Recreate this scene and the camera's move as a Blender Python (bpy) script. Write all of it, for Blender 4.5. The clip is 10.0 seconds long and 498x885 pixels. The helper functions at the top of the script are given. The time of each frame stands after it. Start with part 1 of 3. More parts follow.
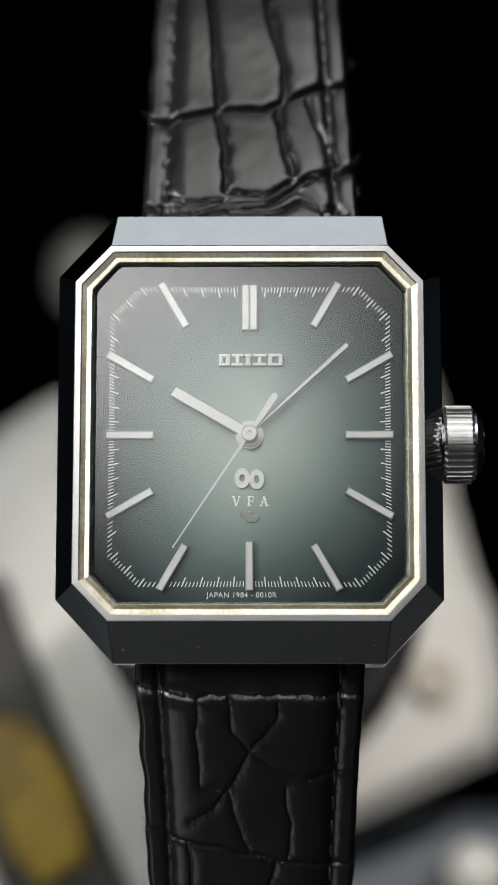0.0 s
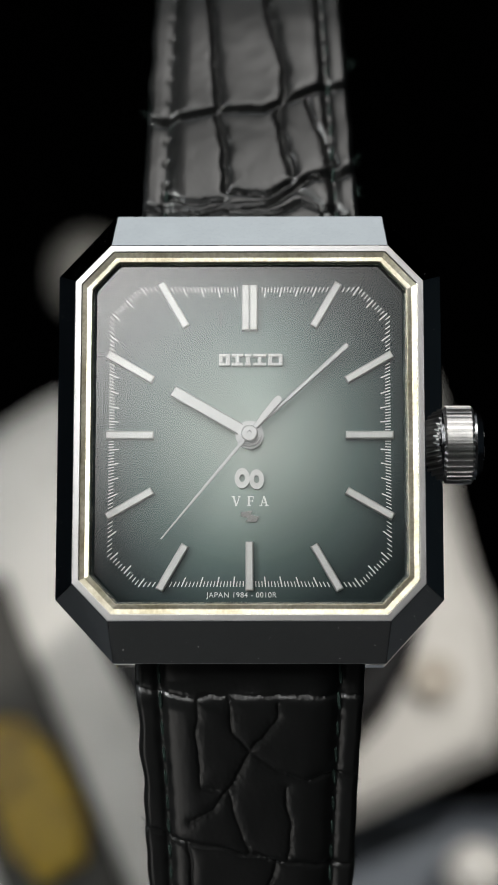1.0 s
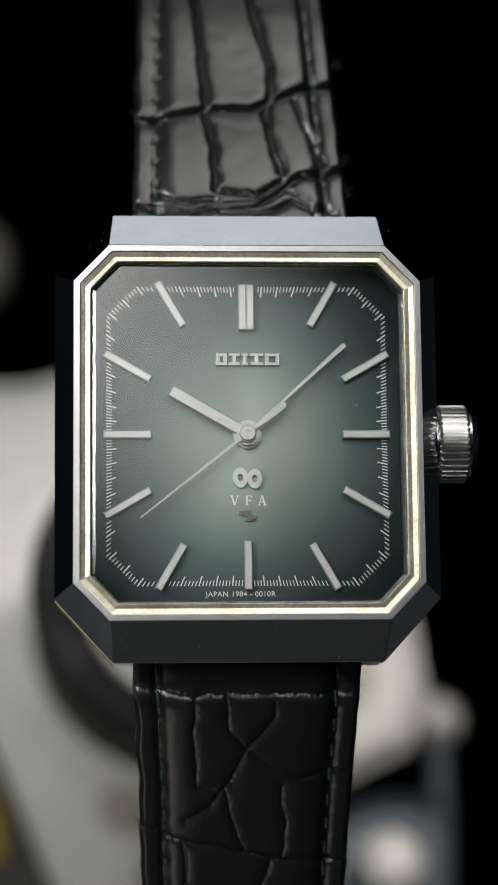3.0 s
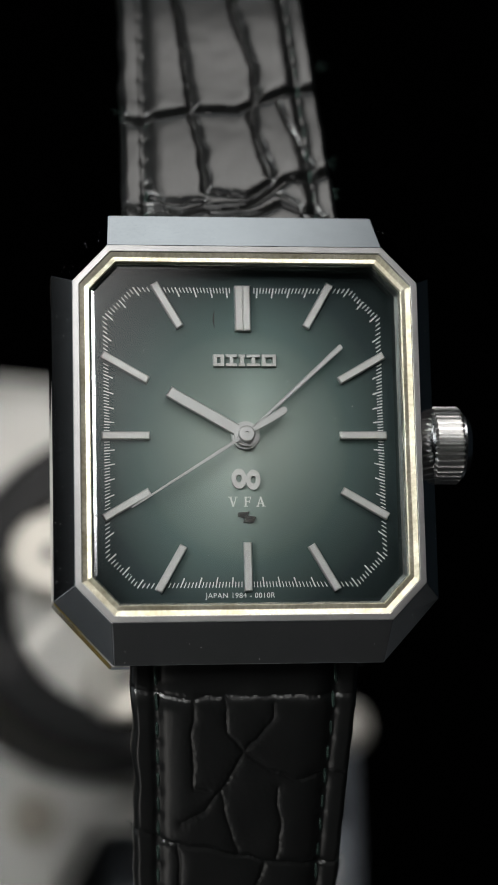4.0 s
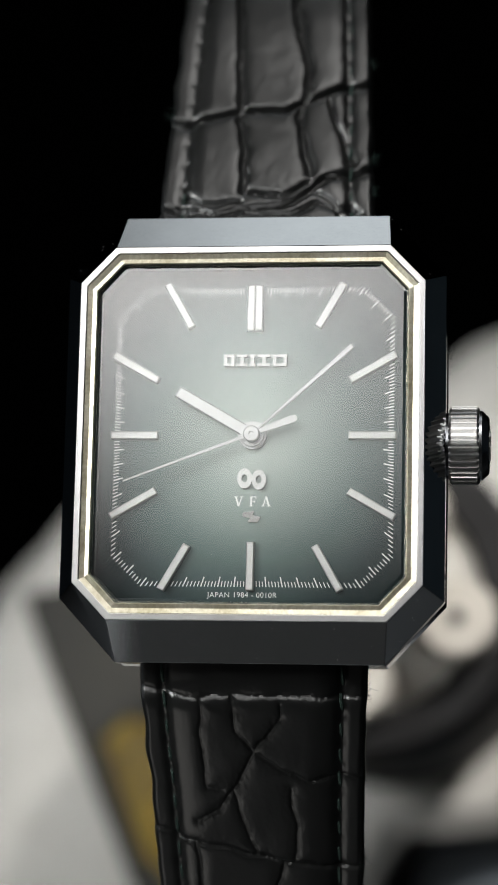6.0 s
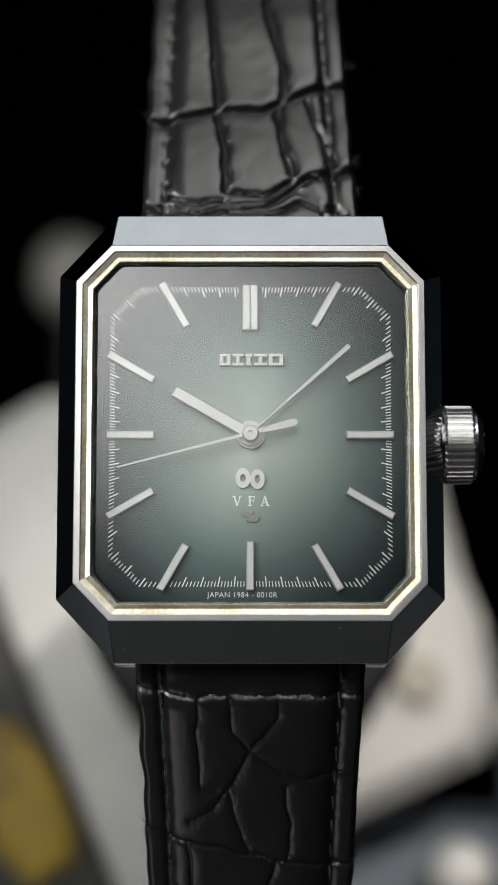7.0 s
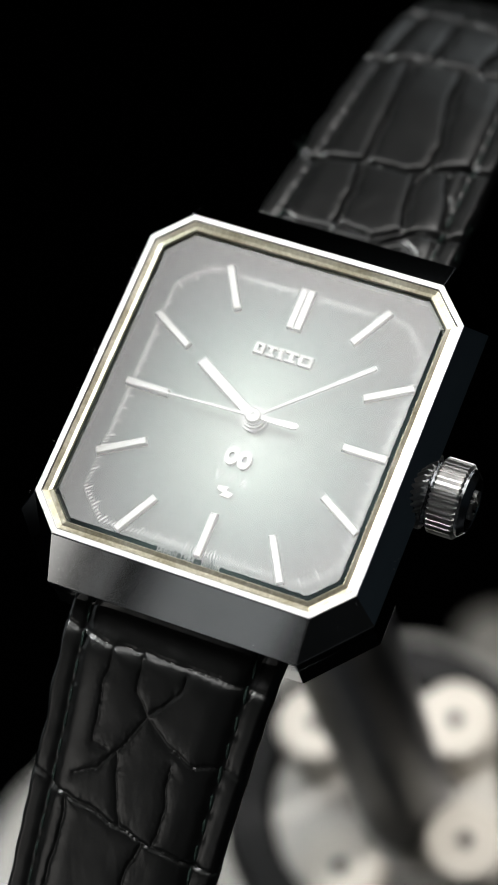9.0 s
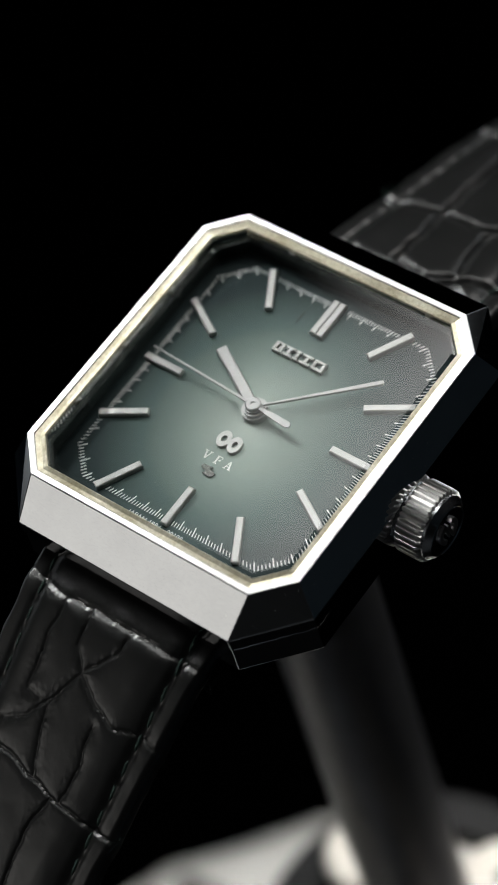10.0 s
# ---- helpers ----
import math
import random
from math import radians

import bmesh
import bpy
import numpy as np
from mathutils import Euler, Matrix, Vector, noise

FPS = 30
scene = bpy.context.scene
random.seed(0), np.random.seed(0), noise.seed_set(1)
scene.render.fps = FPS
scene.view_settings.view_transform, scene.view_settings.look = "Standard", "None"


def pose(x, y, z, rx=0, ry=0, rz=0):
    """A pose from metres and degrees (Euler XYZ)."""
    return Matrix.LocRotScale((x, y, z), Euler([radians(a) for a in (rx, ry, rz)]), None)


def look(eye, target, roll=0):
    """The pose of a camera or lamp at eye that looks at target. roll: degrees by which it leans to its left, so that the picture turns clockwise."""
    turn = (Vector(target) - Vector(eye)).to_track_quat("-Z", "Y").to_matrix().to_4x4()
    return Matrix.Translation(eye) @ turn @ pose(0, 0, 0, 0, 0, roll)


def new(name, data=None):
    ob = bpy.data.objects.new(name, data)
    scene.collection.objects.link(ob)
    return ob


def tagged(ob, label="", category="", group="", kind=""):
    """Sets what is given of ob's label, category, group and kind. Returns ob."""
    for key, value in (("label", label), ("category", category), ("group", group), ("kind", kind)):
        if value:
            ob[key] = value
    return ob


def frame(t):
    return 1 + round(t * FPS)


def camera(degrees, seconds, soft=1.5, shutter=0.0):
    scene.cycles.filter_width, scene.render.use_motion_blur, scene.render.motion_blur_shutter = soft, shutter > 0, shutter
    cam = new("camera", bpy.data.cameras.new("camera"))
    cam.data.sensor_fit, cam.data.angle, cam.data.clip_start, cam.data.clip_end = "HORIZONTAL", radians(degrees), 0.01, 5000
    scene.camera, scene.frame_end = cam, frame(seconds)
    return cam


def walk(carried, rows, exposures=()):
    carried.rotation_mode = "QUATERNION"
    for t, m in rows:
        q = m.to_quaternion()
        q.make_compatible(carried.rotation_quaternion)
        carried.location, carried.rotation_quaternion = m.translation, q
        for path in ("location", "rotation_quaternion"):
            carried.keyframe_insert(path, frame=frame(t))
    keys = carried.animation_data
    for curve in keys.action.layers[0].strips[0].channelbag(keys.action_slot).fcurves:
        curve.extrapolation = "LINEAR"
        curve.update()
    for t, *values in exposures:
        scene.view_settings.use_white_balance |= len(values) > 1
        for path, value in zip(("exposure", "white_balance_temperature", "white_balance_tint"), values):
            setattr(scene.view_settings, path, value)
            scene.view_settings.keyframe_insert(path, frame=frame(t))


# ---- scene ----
cam = camera(12.29, 10.0, soft=1.5)
H = 0.30          # height of the dial's centre over the table
MM = 0.001
# seconds, eye and target in millimetres from the dial's centre, lean in degrees
ROWS = [
    (0.00, (2.42, -201.70, -33.62), (-0.05, 0.00, -0.90), 0.05),
    (2.50, (2.42, -201.70, -33.62), (-0.05, 0.00, -0.90), 0.05),
    (2.65, (2.42, -201.70, -33.62), (-0.05, 0.00, -0.90), 0.05),
    (3.00, (-11.80, -202.15, -32.65), (0.13, 0.00, -0.95), -0.58),
    (3.20, (-21.00, -200.91, -33.40), (0.24, 0.00, -0.90), -1.01),
    (3.75, (-28.00, -200.05, -33.40), (0.30, 0.00, -0.90), -1.34),
    (4.30, (-20.50, -200.96, -33.40), (0.20, 0.00, -0.90), -0.98),
    (4.50, (-10.39, -201.89, -33.19), (0.02, 0.00, -0.96), -0.50),
    (5.00, (13.96, -201.18, -34.18), (-0.24, 0.00, -0.95), 0.67),
    (5.20, (21.50, -200.85, -34.00), (-0.24, 0.00, -0.90), 1.03),
    (5.75, (26.50, -200.25, -34.00), (-0.30, 0.00, -0.90), 1.27),
    (6.30, (21.00, -200.91, -34.00), (-0.26, 0.00, -0.90), 1.01),
    (6.50, (11.63, -201.53, -33.65), (-0.15, 0.00, -0.89), 0.60),
    (7.00, (0.08, -201.71, -33.80), (-0.12, 0.00, -0.91), 0.01),
    (7.50, (7.96, -201.13, -38.93), (-0.04, 0.00, -1.09), 3.11),
    (8.00, (22.29, -199.06, -48.98), (-0.07, 0.00, -1.56), 8.75),
    (8.50, (37.52, -195.35, -58.59), (0.14, 0.00, -2.03), 14.94),
    (9.00, (57.93, -187.02, -67.99), (0.41, 0.00, -2.48), 23.01),
    (9.50, (77.99, -180.13, -73.76), (0.97, 0.00, -3.04), 29.53),
    (10.00, (95.86, -168.14, -76.62), (1.69, 0.00, -3.36), 38.76),
]


def at_mm(p):
    return (p[0] * MM, p[1] * MM, p[2] * MM + H)


walk(cam, [(t, look(at_mm(eye), at_mm(target), lean)) for t, eye, target, lean in ROWS])
cam.data.dof.use_dof = True
cam.data.dof.focus_distance = 0.2035
cam.data.dof.aperture_fstop = 30.0

# ---- light: a dark studio, lit by softboxes ----
world = bpy.data.worlds.new("studio_dark")
scene.world = world
world.use_nodes = True
world.node_tree.nodes["Background"].inputs["Color"].default_value = (0.5, 0.6, 0.7, 1)
world.node_tree.nodes["Background"].inputs["Strength"].default_value = 0.0006
scene.view_settings.exposure = 0.0


# ---- materials ----
def nodes_of(name):
    m = bpy.data.materials.new(name)
    m.use_nodes = True
    return m, m.node_tree, m.node_tree.nodes["Principled BSDF"]


def coords(nt, scale):
    tc = nt.nodes.new("ShaderNodeTexCoord")
    mp = nt.nodes.new("ShaderNodeMapping")
    mp.inputs["Scale"].default_value = scale if isinstance(scale, tuple) else (scale, scale, scale)
    nt.links.new(tc.outputs["Object"], mp.inputs["Vector"])
    return mp.outputs["Vector"]


def noise_tex(nt, scale, detail=4.0, rough=0.6, stretch=(1, 1, 1)):
    n = nt.nodes.new("ShaderNodeTexNoise")
    n.inputs["Scale"].default_value = 1.0
    n.inputs["Detail"].default_value = detail
    n.inputs["Roughness"].default_value = rough
    nt.links.new(coords(nt, tuple(scale * s for s in stretch)), n.inputs["Vector"])
    return n.outputs["Fac"]


def ramp(nt, fac, stops):
    r = nt.nodes.new("ShaderNodeValToRGB")
    while len(r.color_ramp.elements) < len(stops):
        r.color_ramp.elements.new(0.5)
    for e, (p, c) in zip(r.color_ramp.elements, stops):
        e.position = p
        e.color = (*c, 1) if len(c) == 3 else c
    nt.links.new(fac, r.inputs["Fac"])
    return r.outputs["Color"]


def bump(nt, bsdf, fac, strength, distance):
    b = nt.nodes.new("ShaderNodeBump")
    b.inputs["Strength"].default_value = strength
    b.inputs["Distance"].default_value = distance
    nt.links.new(fac, b.inputs["Height"])
    nt.links.new(b.outputs["Normal"], bsdf.inputs["Normal"])


def surface(name, dark, light, rough, metal=0.0, grain=900.0, stretch=(1, 1, 1), relief=0.0, rough_var=0.08, coat=0.0):
    """A material with two scales of tone, uneven gloss and fine relief. Grain is in cycles a metre."""
    m, nt, b = nodes_of(name)
    fine = noise_tex(nt, grain, 5.0, 0.65, stretch)
    broad = noise_tex(nt, grain / 9.0, 3.0, 0.5)
    mix = nt.nodes.new("ShaderNodeMath")
    mix.operation = "MULTIPLY_ADD"
    nt.links.new(fine, mix.inputs[0])
    mix.inputs[1].default_value = 0.5
    half = nt.nodes.new("ShaderNodeMath")
    half.operation = "MULTIPLY"
    half.inputs[1].default_value = 0.5
    nt.links.new(broad, half.inputs[0])
    nt.links.new(half.outputs[0], mix.inputs[2])
    nt.links.new(ramp(nt, mix.outputs[0], [(0.35, dark), (0.65, light)]), b.inputs["Base Color"])
    r = nt.nodes.new("ShaderNodeMapRange")
    r.inputs["To Min"].default_value = max(0.02, rough - rough_var)
    r.inputs["To Max"].default_value = rough + rough_var
    nt.links.new(mix.outputs[0], r.inputs["Value"])
    nt.links.new(r.outputs["Result"], b.inputs["Roughness"])
    b.inputs["Metallic"].default_value = metal
    b.inputs["Coat Weight"].default_value = coat
    if relief:
        bump(nt, b, fine, 0.35, relief)
    return m


STEEL = surface("polished_steel", (0.56, 0.57, 0.58), (0.62, 0.63, 0.64), 0.05, 1.0, 2500, (1, 1, 6), 0.0, 0.02)
RIM_STEEL = surface("satin_steel", (0.62, 0.61, 0.61), (0.70, 0.69, 0.69), 0.32, 1.0, 6000, (1, 1, 1), 0.0, 0.03)
MARKER_STEEL = surface("marker_steel", (0.64, 0.64, 0.63), (0.70, 0.70, 0.69), 0.46, 1.0, 9000, (1, 1, 1), 0.0, 0.05)
HAND_STEEL = surface("hand_steel", (0.60, 0.60, 0.60), (0.66, 0.66, 0.66), 0.46, 1.0, 9000, (1, 1, 1), 0.0, 0.05)
# darker than the other steels: a dark reflection put into the base colour
DARKENED_SIGN_STEEL = surface("darkened_sign_steel", (0.30, 0.30, 0.29), (0.40, 0.40, 0.39), 0.22, 1.0, 9000)
GASKET = surface("aged_gasket", (0.50, 0.45, 0.30), (0.92, 0.88, 0.74), 0.34, 0.7, 2600, (1, 1, 1), 0.00006, 0.15)
REHAUT = surface("dark_rehaut", (0.13, 0.145, 0.14), (0.19, 0.21, 0.20), 0.16, 0.9, 3000, (1, 1, 1), 0.0, 0.03)
PRINT = surface("silver_print", (0.76, 0.77, 0.75), (0.85, 0.86, 0.84), 0.42, 0.6, 9000)
CROWN_STEEL = surface("crown_steel", (0.60, 0.60, 0.60), (0.80, 0.79, 0.78), 0.30, 1.0, 7000, (1, 1, 1), 0.000006, 0.08)
CROWN_CAP = surface("crown_cap_steel", (0.30, 0.31, 0.33), (0.42, 0.43, 0.45), 0.22, 1.0, 7000)
LEATHER = surface("black_alligator_leather", (0.004, 0.0045, 0.0045), (0.009, 0.009, 0.009), 0.30, 0.0, 4200, (1, 1, 1), 0.00001, 0.04, 0.0)
LEATHER.node_tree.nodes["Principled BSDF"].inputs["Specular IOR Level"].default_value = 0.72
THREAD = surface("dark_green_thread", (0.012, 0.020, 0.018), (0.035, 0.055, 0.048), 0.7, 0.0, 12000)
THREAD.node_tree.nodes["Principled BSDF"].inputs["Specular IOR Level"].default_value = 0.1
WHITE_PAINT = surface("white_metal_paint", (0.43, 0.42, 0.395), (0.54, 0.53, 0.505), 0.45, 0.1, 180, (1, 1, 1), 0.00005, 0.1)
PAD_METAL = surface("pale_pad_metal", (0.48, 0.455, 0.41), (0.58, 0.555, 0.51), 0.4, 0.2, 400)
BLACK_RUBBER = surface("black_rubber", (0.008, 0.009, 0.010), (0.018, 0.019, 0.020), 0.5, 0.0, 500)
ROD_METAL = surface("grey_rod_metal", (0.09, 0.09, 0.095), (0.14, 0.14, 0.15), 0.4, 0.6, 300)
BLUE_METAL = surface("blue_grey_metal", (0.11, 0.125, 0.15), (0.17, 0.19, 0.215), 0.4, 0.5, 200)
YELLOW = surface("yellow_label_paint", (0.14, 0.085, 0.004), (0.38, 0.25, 0.004), 0.5, 0.0, 300)
BROWN_GREY = surface("dull_grey_panel", (0.012, 0.0115, 0.009), (0.024, 0.022, 0.017), 0.6, 0.0, 150)
RING_BLACK = surface("matt_black_enamel", (0.003, 0.003, 0.0035), (0.007, 0.007, 0.008), 0.6, 0.0, 500)
RING_BLACK.node_tree.nodes["Principled BSDF"].inputs["Specular IOR Level"].default_value = 0.25
SCREW_METAL = surface("worn_screw_metal", (0.26, 0.23, 0.19), (0.40, 0.37, 0.32), 0.5, 0.3, 400)
BLACK_CLOTH = surface("black_cloth", (0.0015, 0.0015, 0.0015), (0.003, 0.003, 0.003), 0.95, 0.0, 600)
BLACK_CLOTH.node_tree.nodes["Principled BSDF"].inputs["Specular IOR Level"].default_value = 0.02
TABLE_TOP = surface("dark_table_top", (0.006, 0.007, 0.008), (0.014, 0.015, 0.016), 0.6, 0.0, 120)
UNSEEN_NAVY_WALL = surface("unseen_navy_wall", (0.14, 0.20, 0.26), (0.18, 0.25, 0.31), 0.85, 0.0, 60)
DARK_MAT = surface("dark_grey_mat", (0.13, 0.14, 0.15), (0.18, 0.19, 0.205), 0.8, 0.0, 200)
GREY_MAT = surface("grey_mat", (0.30, 0.31, 0.32), (0.40, 0.41, 0.42), 0.8, 0.0, 200)


def dial_material():
    """A smoked dial: silver green in the middle, darkening to near black at the rim, with a fine grained sheen."""
    m, nt, b = nodes_of("smoked_green_dial")
    tc = nt.nodes.new("ShaderNodeTexCoord")
    mp = nt.nodes.new("ShaderNodeMapping")
    mp.inputs["Location"].default_value = (0.0, 0.0, 0.06)
    mp.inputs["Scale"].default_value = (1 / 0.0165, 0.0, 1 / 0.0185)
    nt.links.new(tc.outputs["Object"], mp.inputs["Vector"])
    ln = nt.nodes.new("ShaderNodeVectorMath")
    ln.operation = "LENGTH"
    nt.links.new(mp.outputs["Vector"], ln.inputs[0])
    grain = noise_tex(nt, 9000, 2.0, 0.6)
    add = nt.nodes.new("ShaderNodeMath")
    add.operation = "MULTIPLY_ADD"
    add.inputs[1].default_value = 0.012
    nt.links.new(grain, add.inputs[0])
    nt.links.new(ln.outputs["Value"], add.inputs[2])
    col = ramp(nt, add.outputs[0], [(0.03, (0.42, 0.475, 0.44)), (0.28, (0.285, 0.345, 0.318)), (0.58, (0.105, 0.150, 0.142)), (0.83, (0.036, 0.053, 0.054)), (1.0, (0.018, 0.027, 0.028))])
    nt.links.new(col, b.inputs["Base Color"])
    b.inputs["Metallic"].default_value = 0.85
    b.inputs["Roughness"].default_value = 0.48
    # sunray brushing: the sheen spreads across the rays
    b.inputs["Anisotropic"].default_value = 0.55
    tan = nt.nodes.new("ShaderNodeTangent")
    tan.direction_type, tan.axis = "RADIAL", "Y"
    nt.links.new(tan.outputs["Tangent"], b.inputs["Tangent"])
    return m


DIAL = dial_material()


def crystal_material():
    m = bpy.data.materials.new("sapphire_crystal")
    m.use_nodes = True
    nt = m.node_tree
    nt.nodes.remove(nt.nodes["Principled BSDF"])
    mix = nt.nodes.new("ShaderNodeMixShader")
    fr = nt.nodes.new("ShaderNodeFresnel")
    fr.inputs["IOR"].default_value = 2.0
    tr = nt.nodes.new("ShaderNodeBsdfTransparent")
    gl = nt.nodes.new("ShaderNodeBsdfGlossy")
    gl.inputs["Roughness"].default_value = 0.02
    gl.inputs["Color"].default_value = (1, 1, 1, 1)
    nt.links.new(fr.outputs[0], mix.inputs[0])
    nt.links.new(tr.outputs[0], mix.inputs[1])
    nt.links.new(gl.outputs[0], mix.inputs[2])
    nt.links.new(mix.outputs[0], nt.nodes["Material Output"].inputs["Surface"])
    return m


CRYSTAL = crystal_material()


def lamp_material(name, colour, power, soft_x, soft_y):
    """The glowing cloth of a softbox: even in the middle, fading to its edges (soft: share of the half width that fades)."""
    m = bpy.data.materials.new(name)
    m.use_nodes = True
    nt = m.node_tree
    nt.nodes.remove(nt.nodes["Principled BSDF"])
    tc = nt.nodes.new("ShaderNodeTexCoord")
    sep = nt.nodes.new("ShaderNodeSeparateXYZ")
    nt.links.new(tc.outputs["Generated"], sep.inputs[0])
    last = None
    for axis, soft in (("X", soft_x), ("Y", soft_y)):
        a = nt.nodes.new("ShaderNodeMath")
        a.operation = "PINGPONG"
        a.inputs[1].default_value = 0.5
        nt.links.new(sep.outputs[axis], a.inputs[0])
        r = nt.nodes.new("ShaderNodeMapRange")
        r.interpolation_type = "SMOOTHSTEP"
        r.inputs["From Max"].default_value = soft * 0.5
        nt.links.new(a.outputs[0], r.inputs["Value"])
        if last is None:
            last = r.outputs["Result"]
        else:
            mul = nt.nodes.new("ShaderNodeMath")
            mul.operation = "MULTIPLY"
            nt.links.new(last, mul.inputs[0])
            nt.links.new(r.outputs["Result"], mul.inputs[1])
            last = mul.outputs[0]
    mul = nt.nodes.new("ShaderNodeMath")
    mul.operation = "MULTIPLY"
    mul.inputs[1].default_value = power
    nt.links.new(last, mul.inputs[0])
    em = nt.nodes.new("ShaderNodeEmission")
    em.inputs["Color"].default_value = (*colour, 1)
    nt.links.new(mul.outputs[0], em.inputs["Strength"])
    nt.links.new(em.outputs[0], nt.nodes["Material Output"].inputs["Surface"])
    return m


# ---- mesh helpers (millimetres from the dial's centre; x right, y away from the camera, z up) ----
def part(name, bm, material, parent=None, label=""):
    me = bpy.data.meshes.new(name)
    bmesh.ops.recalc_face_normals(bm, faces=bm.faces)
    bm.to_mesh(me)
    bm.free()
    me.materials.append(material)
    ob = new(name, me)
    if parent is not None:
        ob.parent = parent
    if label:
        ob["label"] = label
    return ob


def thing(name, x, y, z, label, category, group="", kind=""):
    ob = new(name)
    ob.empty_display_size = 0.01
    ob.matrix_world = pose(x * MM, y * MM, z * MM + H)
    return tagged(ob, label, category, group, kind)


def smooth(ob, angle=None):
    for p in ob.data.polygons:
        p.use_smooth = True
    if angle is not None:
        ob.data.set_sharp_from_angle(angle=radians(angle))
    return ob


def loops(bm, rings, close_first=True, close_last=True, wrap=False):
    """Skins a row of rings of points, all of one length."""
    vs = [[bm.verts.new(Vector(p) * MM) for p in ring] for ring in rings]
    n = len(vs[0])
    pairs = list(zip(vs, vs[1:])) + ([(vs[-1], vs[0])] if wrap else [])
    for a, b in pairs:
        for i in range(n):
            j = (i + 1) % n
            bm.faces.new((a[i], a[j], b[j], b[i]))
    if not wrap:
        if close_first:
            bm.faces.new(vs[0])
        if close_last:
            bm.faces.new(vs[-1][::-1])
    return bm


def octagon(hx, hz, cx, cz, y, zc=-0.28):
    """Eight corners of a rectangle with cut corners: half sizes, and the half lengths of its flat sides."""
    return [(cx, y, hz + zc), (hx, y, cz + zc), (hx, y, -cz + zc), (cx, y, -hz + zc), (-cx, y, -hz + zc), (-hx, y, -cz + zc), (-hx, y, cz + zc), (-cx, y, hz + zc)]


def bevelled(bm, width, angle=20, segments=2):
    bm.normal_update()
    edges = [e for e in bm.edges if len(e.link_faces) == 2 and e.calc_face_angle(0) > radians(angle)]
    bmesh.ops.bevel(bm, geom=edges, offset=width * MM, segments=segments, profile=0.5, affect="EDGES", clamp_overlap=True)
    return bm


def block(bm, x0, x1, y0, y1, z0, z1):
    return loops(bm, [[(x0, y, z0), (x1, y, z0), (x1, y, z1), (x0, y, z1)] for y in (y0, y1)])


def lathe(bm, profile, axis="y", centre=(0, 0, 0), steps=64, closed=False):
    """Turns (radius, along) pairs about an axis."""
    rings = []
    for i in range(steps):
        a = 2 * math.pi * i / steps
        c, s = math.cos(a), math.sin(a)
        if axis == "y":
            rings.append([(centre[0] + r * c, centre[1] + d, centre[2] + r * s) for r, d in profile])
        elif axis == "x":
            rings.append([(centre[0] + d, centre[1] + r * c, centre[2] + r * s) for r, d in profile])
        else:
            rings.append([(centre[0] + r * c, centre[1] + r * s, centre[2] + d) for r, d in profile])
    vs = [[bm.verts.new(Vector(p) * MM) for p in ring] for ring in rings]
    n = len(profile)
    for i in range(steps):
        a, b = vs[i], vs[(i + 1) % steps]
        for k in range(n - 1 + (1 if closed else 0)):
            bm.faces.new((a[k], a[(k + 1) % n], b[(k + 1) % n], b[k]))
    if not closed:
        if profile[0][0] > 1e-6:
            bm.faces.new([v[0] for v in vs])
        if profile[-1][0] > 1e-6:
            bm.faces.new([v[-1] for v in vs][::-1])
    bmesh.ops.remove_doubles(bm, verts=bm.verts, dist=1e-7)
    return bm


def prism(bm, outline, y0, y1, inset=0.0):
    """A plate from an outline in x and z; its front edge may be drawn in for a facet."""
    n = len(outline)
    cx, cz = sum(p[0] for p in outline) / n, sum(p[1] for p in outline) / n
    rings = [[(x, y1, z) for x, z in outline]]
    if inset:
        rings.append([(x, y0 + inset, z) for x, z in outline])
        front = []
        for i in range(n):
            a, p, c = Vector(outline[i - 1]), Vector(outline[i]), Vector(outline[(i + 1) % n])
            e1, e2 = (p - a).normalized(), (c - p).normalized()
            n1, n2 = Vector((-e1.y, e1.x)), Vector((-e2.y, e2.x))
            m = (n1 + n2)
            m = m / max(m.length_squared / 2, 0.3)
            if (Vector((cx, cz)) - p).dot(m) < 0:
                m = -m
            front.append((p.x + m.x * inset, y0, p.y + m.y * inset))
        rings.append(front)
    else:
        rings.append([(x, y0, z) for x, z in outline])
    return loops(bm, rings)


DIAL_Z = -0.2    # the hands' axis, against the case's centre


def turned(outline, degrees, radius=0.0):
    """Turns an outline clockwise from 12 o'clock, after moving it outwards."""
    a = radians(degrees)
    return [(x * math.cos(a) + (z + radius) * math.sin(a), -x * math.sin(a) + (z + radius) * math.cos(a) + DIAL_Z) for x, z in outline]


